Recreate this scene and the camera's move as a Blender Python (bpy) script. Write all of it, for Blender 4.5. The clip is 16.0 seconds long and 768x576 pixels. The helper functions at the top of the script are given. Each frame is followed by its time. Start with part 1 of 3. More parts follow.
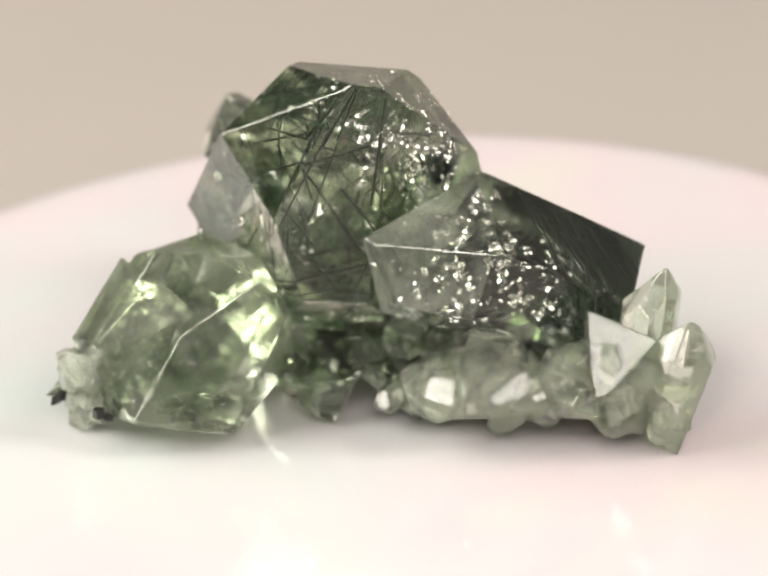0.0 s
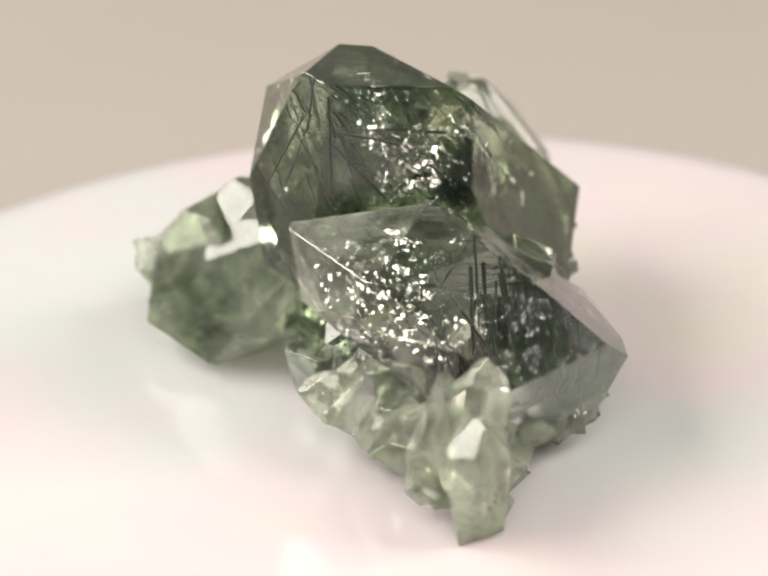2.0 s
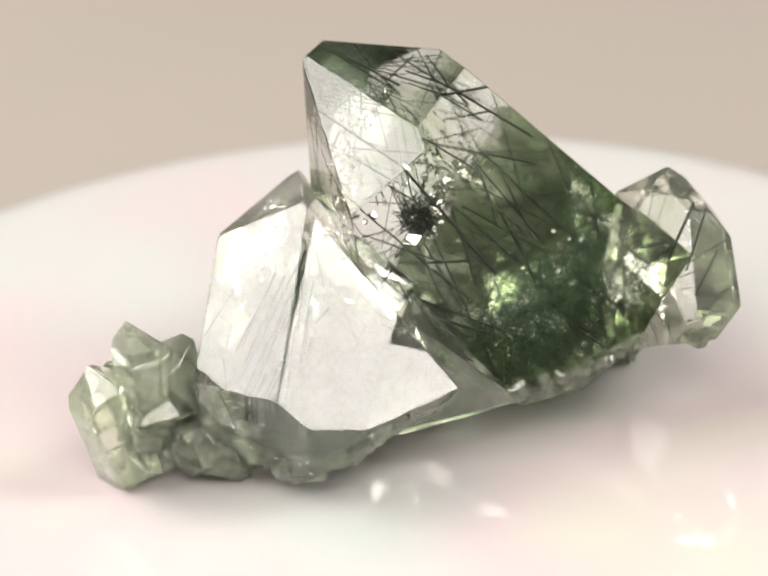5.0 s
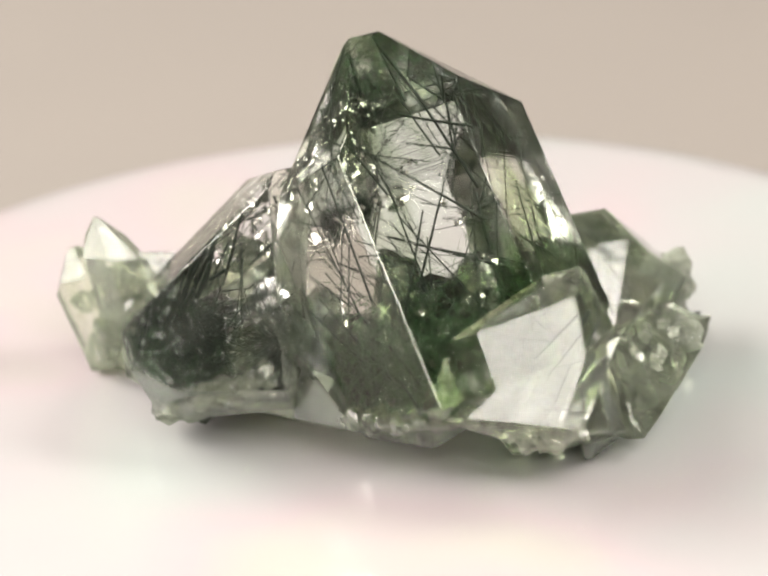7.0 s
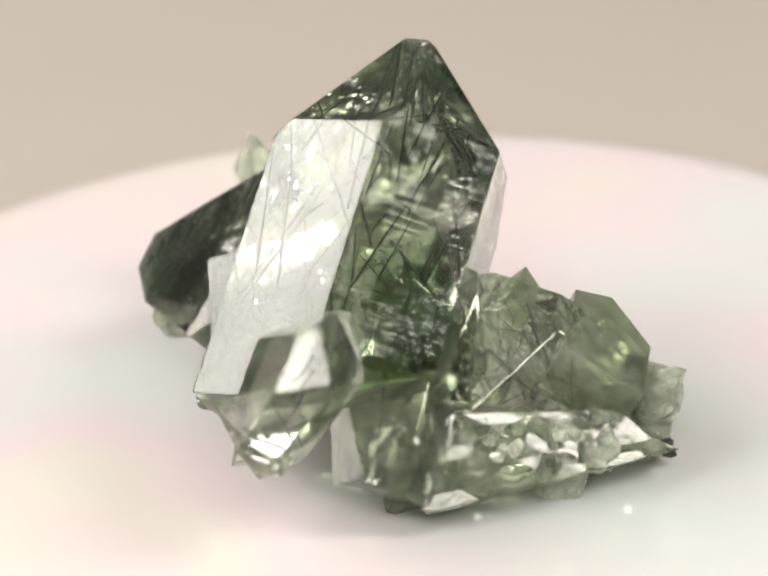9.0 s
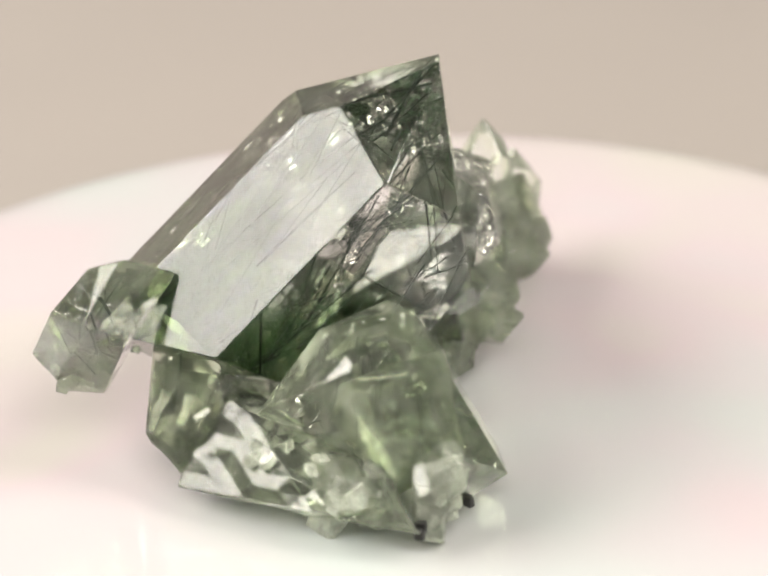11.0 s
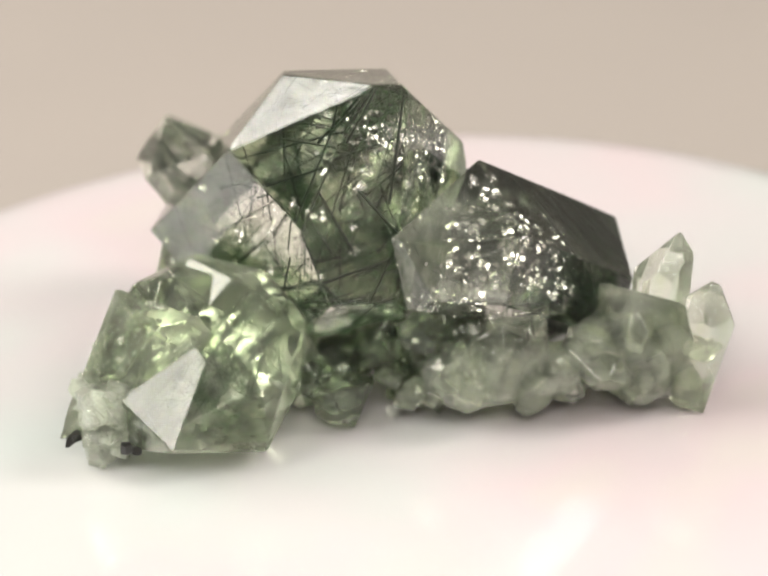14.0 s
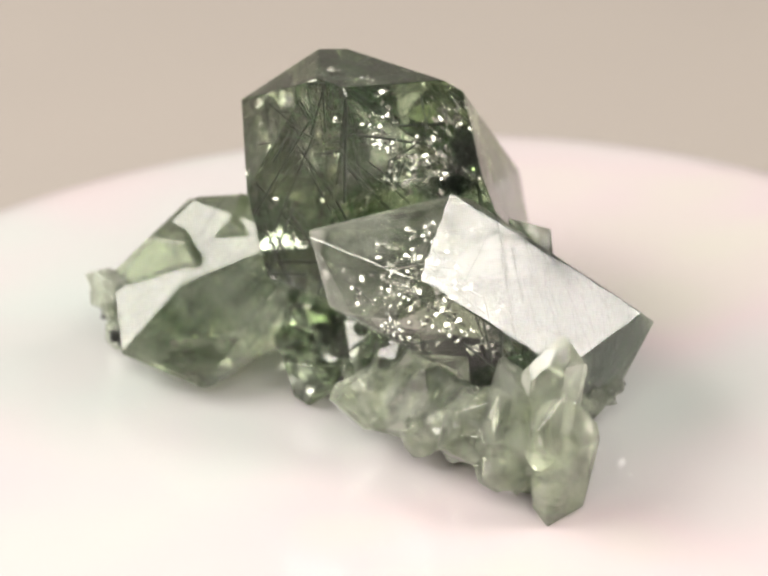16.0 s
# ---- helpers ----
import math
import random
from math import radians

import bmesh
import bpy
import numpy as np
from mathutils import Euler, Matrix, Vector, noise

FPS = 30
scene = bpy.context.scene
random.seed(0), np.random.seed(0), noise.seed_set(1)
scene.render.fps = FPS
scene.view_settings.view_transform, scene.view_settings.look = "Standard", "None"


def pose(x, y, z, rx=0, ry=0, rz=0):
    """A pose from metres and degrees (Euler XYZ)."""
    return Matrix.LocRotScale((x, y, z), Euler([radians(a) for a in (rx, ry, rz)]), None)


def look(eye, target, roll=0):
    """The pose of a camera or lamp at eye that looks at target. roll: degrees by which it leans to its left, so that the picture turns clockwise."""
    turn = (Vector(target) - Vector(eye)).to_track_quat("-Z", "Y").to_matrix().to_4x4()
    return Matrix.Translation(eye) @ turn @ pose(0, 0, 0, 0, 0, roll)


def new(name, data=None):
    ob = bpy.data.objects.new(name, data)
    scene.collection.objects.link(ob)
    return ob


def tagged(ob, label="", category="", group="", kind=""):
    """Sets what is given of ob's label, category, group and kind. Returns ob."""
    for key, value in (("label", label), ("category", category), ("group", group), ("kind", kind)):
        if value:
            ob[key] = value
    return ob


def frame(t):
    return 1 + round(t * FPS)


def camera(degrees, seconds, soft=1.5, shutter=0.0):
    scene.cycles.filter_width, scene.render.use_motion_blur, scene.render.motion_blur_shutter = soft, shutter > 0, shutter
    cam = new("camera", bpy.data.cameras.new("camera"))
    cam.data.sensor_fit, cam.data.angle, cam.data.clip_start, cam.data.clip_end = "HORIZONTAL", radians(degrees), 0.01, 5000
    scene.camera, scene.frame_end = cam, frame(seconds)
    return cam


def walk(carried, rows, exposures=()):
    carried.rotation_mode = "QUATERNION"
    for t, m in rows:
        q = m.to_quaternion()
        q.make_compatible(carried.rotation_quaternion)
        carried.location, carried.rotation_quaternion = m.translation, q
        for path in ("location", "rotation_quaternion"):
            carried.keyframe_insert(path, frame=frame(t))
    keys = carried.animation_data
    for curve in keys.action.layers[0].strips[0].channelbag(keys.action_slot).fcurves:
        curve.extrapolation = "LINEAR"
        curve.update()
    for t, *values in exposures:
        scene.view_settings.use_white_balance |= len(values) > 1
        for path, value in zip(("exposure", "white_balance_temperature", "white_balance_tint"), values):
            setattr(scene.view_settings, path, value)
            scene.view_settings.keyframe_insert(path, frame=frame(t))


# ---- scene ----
# camera: a long lens a hand's length from a small turntable
cam = camera(12.737, 16.0, soft=2.2)
EYE = Vector((0.0, -0.35, 0.18322))
VIEW = look(EYE, EYE + Vector((0.000398, 0.899895, -0.436106)), -3.148)
walk(cam, [(0.0, VIEW), (16.0, VIEW)])
cam.data.dof.use_dof = True
cam.data.dof.focus_distance = 0.374
cam.data.dof.aperture_fstop = 24.0
PERIOD = 14.645            # seconds for one turn of the platter

# world, soft lights beside the table, one added fill light in front
world = bpy.data.worlds.new("room_light")
world.use_nodes = True
world.node_tree.nodes["Background"].inputs[0].default_value = (0.85, 0.80, 0.74, 1)
world.node_tree.nodes["Background"].inputs[1].default_value = 0.24
scene.world = world


def soft_light(name, place, target, width, height, power, colour):
    data = bpy.data.lights.new(name, "AREA")
    data.shape, data.size, data.size_y, data.energy, data.color = "RECTANGLE", width, height, power, colour
    lamp = new(name, data)
    lamp.matrix_world = look(place, target)
    return lamp


LAMP = (1.0, 0.944, 0.882)
soft_light("unseen_softbox", (-0.82, 0.03, 0.68), (0, 0, 0.02), 1.25, 0.70, 33.5, LAMP)
soft_light("unseen_softbox", (0.80, -0.19, 0.77), (0, -0.08, 0.02), 0.42, 0.60, 14.0, LAMP)
# added front fill above the camera, so the platter brightens towards its near edge
soft_light("unseen_softbox", (0.06, -0.52, 0.48), (0.0, -0.02, 0.01), 0.46, 0.26, 4.6, LAMP)
scene.view_settings.exposure = -0.03


# materials
def material(name):
    m = bpy.data.materials.new(name)
    m.use_nodes = True
    nt = m.node_tree
    return m, nt, nt.nodes["Principled BSDF"]


def noise_node(nt, scale, detail=4.0, rough=0.55, coord="Object", stretch=None):
    tc = nt.nodes.new("ShaderNodeTexCoord")
    n = nt.nodes.new("ShaderNodeTexNoise")
    n.inputs["Scale"].default_value, n.inputs["Detail"].default_value, n.inputs["Roughness"].default_value = scale, detail, rough
    if stretch:
        mp = nt.nodes.new("ShaderNodeMapping")
        mp.inputs["Scale"].default_value = stretch
        nt.links.new(tc.outputs[coord], mp.inputs["Vector"])
        nt.links.new(mp.outputs["Vector"], n.inputs["Vector"])
    else:
        nt.links.new(tc.outputs[coord], n.inputs["Vector"])
    return n


def ramp(nt, source, stops):
    r = nt.nodes.new("ShaderNodeValToRGB")
    while len(r.color_ramp.elements) < len(stops):
        r.color_ramp.elements.new(0.5)
    for e, (p, c) in zip(r.color_ramp.elements, stops):
        e.position, e.color = p, (*c, 1) if len(c) == 3 else c
    nt.links.new(source, r.inputs["Fac"])
    return r


def bump(nt, bsdf, height, strength, distance, under=None):
    b = nt.nodes.new("ShaderNodeBump")
    b.inputs["Strength"].default_value, b.inputs["Distance"].default_value = strength, distance
    nt.links.new(height, b.inputs["Height"])
    if under:
        nt.links.new(under.outputs[0], b.inputs["Normal"])
    nt.links.new(b.outputs[0], bsdf.inputs["Normal"])
    return b


def quartz(name, clear, green, low, high, scale, milk, rough, striae, foot=None):
    """Green included quartz: clear and green zones, growth lines across the local z axis, a little milk.
    foot: the stretch of the local z axis (m) over which the green gives way to clear, and how much it adds."""
    m, nt, b = material(name)
    zone = noise_node(nt, scale, 5.0, 0.6, stretch=(1.0, 1.0, 0.35)).outputs["Fac"]
    if foot:
        where, along, blend = nt.nodes.new("ShaderNodeTexCoord"), nt.nodes.new("ShaderNodeSeparateXYZ"), nt.nodes.new("ShaderNodeMapRange")
        nt.links.new(where.outputs["Object"], along.inputs[0])
        nt.links.new(along.outputs["Z"], blend.inputs["Value"])
        for key, value in zip(("From Min", "From Max", "To Min", "To Max"), (foot[0], foot[1], foot[2], 0.0)):
            blend.inputs[key].default_value = value
        both = nt.nodes.new("ShaderNodeMath")
        nt.links.new(zone, both.inputs[0])
        nt.links.new(blend.outputs[0], both.inputs[1])
        zone = both.outputs[0]
    tint = ramp(nt, zone, [(low, clear), (high, green)])
    nt.links.new(tint.outputs[0], b.inputs["Base Color"])
    b.inputs["Transmission Weight"].default_value = 1.0
    b.inputs["IOR"].default_value = 1.54
    fine = noise_node(nt, 900.0, 3.0)
    rr = ramp(nt, fine.outputs["Fac"], [(0.35, (rough * 0.3,) * 3), (0.75, (rough * 1.8,) * 3)])
    nt.links.new(rr.outputs[0], b.inputs["Roughness"])
    lines = noise_node(nt, 1.0, 3.0, 0.7, stretch=(8.0, 8.0, 1300.0))
    steps = ramp(nt, lines.outputs["Fac"], [(0.46, (0.0,) * 3), (0.50, (0.55,) * 3), (0.60, (0.62,) * 3), (0.64, (1.0,) * 3)])
    patch = ramp(nt, noise_node(nt, 130.0, 2.0).outputs["Fac"], [(0.46, (0.0,) * 3), (0.62, (1.0,) * 3)])
    etched = nt.nodes.new("ShaderNodeMath")
    etched.operation = "MULTIPLY"
    nt.links.new(steps.outputs[0], etched.inputs[0])
    nt.links.new(patch.outputs[0], etched.inputs[1])
    n1 = bump(nt, b, etched.outputs[0], striae, 0.0006)
    wavy = noise_node(nt, 170.0, 3.0)
    n2 = bump(nt, b, wavy.outputs["Fac"], 0.03, 0.0012, n1)
    pits = noise_node(nt, 1100.0, 4.0, 0.65)
    pitted = ramp(nt, pits.outputs["Fac"], [(0.56, (0.0,) * 3), (0.68, (1.0,) * 3)])
    bump(nt, b, pitted.outputs[0], 0.05, 0.00018, n2)
    veil = noise_node(nt, 140.0, 8.0, 0.7)
    share = ramp(nt, veil.outputs["Fac"], [(0.42, (milk * 0.35,) * 3), (0.72, (min(1.0, milk * 2.6),) * 3)])
    cloud = nt.nodes.new("ShaderNodeBsdfTranslucent")
    cloud.inputs["Color"].default_value = (0.88, 0.94, 0.80, 1)
    dust = nt.nodes.new("ShaderNodeBsdfDiffuse")
    dust.inputs["Color"].default_value = (0.86, 0.91, 0.78, 1)
    both, mix = nt.nodes.new("ShaderNodeMixShader"), nt.nodes.new("ShaderNodeMixShader")
    both.inputs[0].default_value = 0.5
    nt.links.new(cloud.outputs[0], both.inputs[1])
    nt.links.new(dust.outputs[0], both.inputs[2])
    nt.links.new(share.outputs[0], mix.inputs[0])
    nt.links.new(b.outputs[0], mix.inputs[1])
    nt.links.new(both.outputs[0], mix.inputs[2])
    nt.links.new(mix.outputs[0], nt.nodes["Material Output"].inputs["Surface"])
    return m


FOOT = (-0.022, 0.002, 0.22)
QUARTZ = quartz("included_quartz", (0.97, 0.98, 0.93), (0.33, 0.46, 0.21), 0.49, 0.66, 70.0, 0.001, 0.004, 0.015, FOOT)
QUARTZ_LINED = quartz("lined_included_quartz", (0.97, 0.98, 0.93), (0.33, 0.46, 0.21), 0.49, 0.66, 70.0, 0.001, 0.004, 0.09, FOOT)
QUARTZ_CLEAR = quartz("clear_quartz", (0.985, 0.99, 0.955), (0.62, 0.70, 0.52), 0.52, 0.72, 80.0, 0.11, 0.005, 0.015)
QUARTZ_CLEAR_LINED = quartz("lined_clear_quartz", (0.985, 0.99, 0.955), (0.62, 0.70, 0.52), 0.52, 0.72, 80.0, 0.012, 0.005, 0.03)
QUARTZ_REAR = quartz("cloudy_clear_quartz", (0.985, 0.99, 0.95), (0.74, 0.83, 0.60), 0.48, 0.72, 90.0, 0.04, 0.006, 0.05)
QUARTZ_GREEN = quartz("green_quartz", (0.90, 0.94, 0.82), (0.42, 0.55, 0.28), 0.36, 0.72, 80.0, 0.075, 0.010, 0.03)
QUARTZ_GREEN_LINED = quartz("lined_green_quartz", (0.90, 0.94, 0.82), (0.42, 0.55, 0.28), 0.36, 0.72, 80.0, 0.075, 0.010, 0.10)
QUARTZ_PALE = quartz("pale_quartz", (0.98, 0.99, 0.94), (0.78, 0.88, 0.62), 0.42, 0.66, 170.0, 0.13, 0.010, 0.02)
QUARTZ_MILKY = quartz("milky_quartz", (0.98, 0.98, 0.96), (0.86, 0.89, 0.82), 0.40, 0.72, 250.0, 0.26, 0.04, 0.05)
QUARTZ_ROUGH = quartz("broken_green_quartz", (0.92, 0.95, 0.86), (0.50, 0.62, 0.36), 0.38, 0.70, 150.0, 0.06, 0.12, 0.02)
QUARTZ_DARK = quartz("dark_quartz", (0.88, 0.93, 0.82), (0.38, 0.50, 0.28), 0.38, 0.66, 170.0, 0.03, 0.010, 0.06)


def plain(name, colour, rough, metal=0.0, vary=0.25, scale=400.0):
    m, nt, b = material(name)
    n = noise_node(nt, scale)
    lo, hi = tuple(c * (1 - vary) for c in colour), tuple(min(1, c * (1 + vary)) for c in colour)
    nt.links.new(ramp(nt, n.outputs["Fac"], [(0.3, lo), (0.7, hi)]).outputs[0], b.inputs["Base Color"])
    b.inputs["Roughness"].default_value, b.inputs["Metallic"].default_value = rough, metal
    return m


NEEDLE = plain("actinolite", (0.010, 0.022, 0.012), 0.7)
MOSS = plain("green_fibre", (0.030, 0.080, 0.026), 0.6)
BLACK = plain("black_mineral", (0.012, 0.012, 0.011), 0.3)


def flake_material():
    m, nt, b = material("fracture_film")
    b.inputs["Base Color"].default_value = (0.93, 0.93, 0.92, 1)
    b.inputs["Metallic"].default_value = 1.0
    b.inputs["Roughness"].default_value = 0.14
    b.inputs["Thin Film Thickness"].default_value = 380.0
    return m


FLAKE = flake_material()


def paper_material():
    m, nt, b = material("beige_paper")
    n = noise_node(nt, 6.0, 3.0)
    nt.links.new(ramp(nt, n.outputs["Fac"], [(0.3, (0.219, 0.197, 0.177)), (0.7, (0.239, 0.214, 0.190))]).outputs[0], b.inputs["Base Color"])
    b.inputs["Roughness"].default_value = 0.85
    f = noise_node(nt, 1500.0)
    bump(nt, b, f.outputs["Fac"], 0.1, 0.0003)
    return m


def pearl_material():
    """White pearl lacquer with faint pink, green and cream clouds."""
    m, nt, b = material("pearl_lacquer")
    n = noise_node(nt, 22.0, 2.0, 0.5)
    r = ramp(nt, n.outputs["Fac"], [(0.30, (0.385, 0.423, 0.406)), (0.42, (0.402, 0.408, 0.399)), (0.50, (0.416, 0.395, 0.397)), (0.60, (0.441, 0.382, 0.392)), (0.72, (0.434, 0.414, 0.378))])
    nt.links.new(r.outputs[0], b.inputs["Base Color"])
    b.inputs["Roughness"].default_value = 0.28
    b.inputs["Coat Weight"].default_value = 1.0
    b.inputs["Coat Roughness"].default_value = 0.05
    f = noise_node(nt, 300.0)
    bump(nt, b, f.outputs["Fac"], 0.04, 0.0003)
    return m


PAPER, PEARL = paper_material(), pearl_material()
# grey of the added room shell, tuned for how dark the crystals look
WALL = plain("room_shell_grey", (0.38, 0.36, 0.335), 0.9, vary=0.05, scale=8.0)
PLASTIC = plain("white_plastic", (0.7, 0.69, 0.67), 0.4, vary=0.04, scale=60.0)


# building helpers
def mesh_from(bm, name, mat, smooth=False):
    me = bpy.data.meshes.new(name)
    bm.to_mesh(me)
    bm.free()
    me.materials.append(mat)
    if smooth:
        for p in me.polygons:
            p.use_smooth = True
    return me


def part(name, bm, mat, parent, label="", smooth=False):
    ob = new(name, mesh_from(bm, name, mat, smooth) if isinstance(bm, bmesh.types.BMesh) else bm)
    ob.parent = parent
    return tagged(ob, label)


def normal(azimuth, elevation):
    a, e = radians(azimuth), radians(elevation)
    return Vector((math.cos(a) * math.cos(e), math.sin(a) * math.cos(e), math.sin(e)))


def cut_solid(faces, reach=0.08, edge=0.00012):
    """A solid bounded by flat faces, each (azimuth, elevation, distance in mm), with slightly worn edges."""
    bm = bmesh.new()
    bmesh.ops.create_cube(bm, size=2 * reach)
    for az, el, d in faces:
        n = normal(az, el)
        bmesh.ops.bisect_plane(bm, geom=bm.verts[:] + bm.edges[:] + bm.faces[:], plane_co=n * d * 0.001, plane_no=n, clear_outer=True, dist=1e-7)
        rim = [e for e in bm.edges if e.is_boundary]
        if rim:
            bmesh.ops.holes_fill(bm, edges=rim, sides=0)
    bmesh.ops.remove_doubles(bm, verts=bm.verts[:], dist=0.00015)
    bmesh.ops.dissolve_limit(bm, angle_limit=radians(0.5), verts=bm.verts[:], edges=bm.edges[:])
    bmesh.ops.recalc_face_normals(bm, faces=bm.faces[:])
    if edge:
        bmesh.ops.bevel(bm, geom=bm.edges[:], offset=edge, segments=1, affect="EDGES", clamp_overlap=True)
    return bm


def turned(axis):
    """Rotation whose z is the crystal's axis."""
    z = Vector(axis).normalized()
    x = Vector((0, 1, 0)).cross(z).normalized()
    y = z.cross(x)
    return Matrix((x, y, z)).transposed().to_4x4()


# an added, unseen room shell that sets the ambient bounce; table and turntable
def box(name, size, place, mat, label, category):
    bm = bmesh.new()
    bmesh.ops.create_cube(bm, size=1.0, matrix=Matrix.Diagonal((*size, 1)))
    ob = new(name, mesh_from(bm, name, mat))
    ob.location = place
    return tagged(ob, label, category, kind="structure")


TABLE_Z = -0.022
box("floor", (3.2, 3.2, 0.04), (0, 0, -0.78), WALL, "unseen grey floor added under the table", "floor")
box("ceiling", (3.2, 3.2, 0.04), (0, 0, 1.70), WALL, "unseen grey ceiling added over the table", "ceiling")
box("wall_north", (3.2, 0.04, 2.44), (0, 1.62, 0.46), WALL, "unseen grey wall added behind the table", "wall")
box("wall_south", (3.2, 0.04, 2.44), (0, -1.62, 0.46), WALL, "unseen grey wall added round the table", "wall")
box("wall_east", (0.04, 3.2, 2.44), (1.62, 0, 0.46), WALL, "unseen grey wall added round the table", "wall")
box("wall_west", (0.04, 3.2, 2.44), (-1.62, 0, 0.46), WALL, "unseen grey wall added round the table", "wall")


def build_table():
    root = tagged(new("table"), "table covered with smooth beige paper", "table")
    root.location = (0, 0.35, -0.76)
    bm = bmesh.new()
    bmesh.ops.create_cube(bm, size=1.0, matrix=pose(0, 0, 0.76 + TABLE_Z - 0.015) @ Matrix.Diagonal((1.8, 1.5, 0.03, 1)))
    bmesh.ops.bevel(bm, geom=bm.edges[:], offset=0.003, segments=2, affect="EDGES")
    part("tabletop", bm, PAPER, root)
    for sx in (-1, 1):
        for sy in (-1, 1):
            bm = bmesh.new()
            bmesh.ops.create_cube(bm, size=1.0, matrix=pose(0.82 * sx, 0.68 * sy, 0.354) @ Matrix.Diagonal((0.05, 0.05, 0.708, 1)))
            part("leg", bm, PLASTIC, root)
    return root


def lathe(profile, steps=128):
    bm = bmesh.new()
    rings = []
    for r, z in profile:
        if r < 1e-6:
            rings.append([bm.verts.new((0, 0, z))])
        else:
            rings.append([bm.verts.new((r * math.cos(2 * math.pi * i / steps), r * math.sin(2 * math.pi * i / steps), z)) for i in range(steps)])
    for a, b in zip(rings, rings[1:]):
        for i in range(steps):
            j = (i + 1) % steps
            if len(a) == 1:
                bm.faces.new((a[0], b[i], b[j]))
            elif len(b) == 1:
                bm.faces.new((a[i], b[0], a[j]))
            else:
                bm.faces.new((a[i], b[i], b[j], a[j]))
    bmesh.ops.recalc_face_normals(bm, faces=bm.faces[:])
    return bm


def build_turntable():
    root = tagged(new("turntable"), "round white pearl-lacquered display turntable on beige paper", "turntable")
    root.location = (0, 0, TABLE_Z)
    top = -TABLE_Z
    rim = [(0.0797 - 0.0080 * (1 - math.sin(radians(a))), top - 0.0035 * (1 - math.cos(radians(a)))) for a in range(0, 91, 10)]
    plate = lathe([(0.0, top), (0.05, top)] + rim + [(0.0797, top - 0.0055), (0.0775, top - 0.007), (0.0, top - 0.007)])
    platter = part("platter", plate, PEARL, root, "glossy white pearl platter", True)
    part("base", lathe([(0.0, top - 0.0075), (0.062, top - 0.0075), (0.066, 0.003), (0.066, 0.0), (0.0, 0.0)]), PLASTIC, root)
    return platter


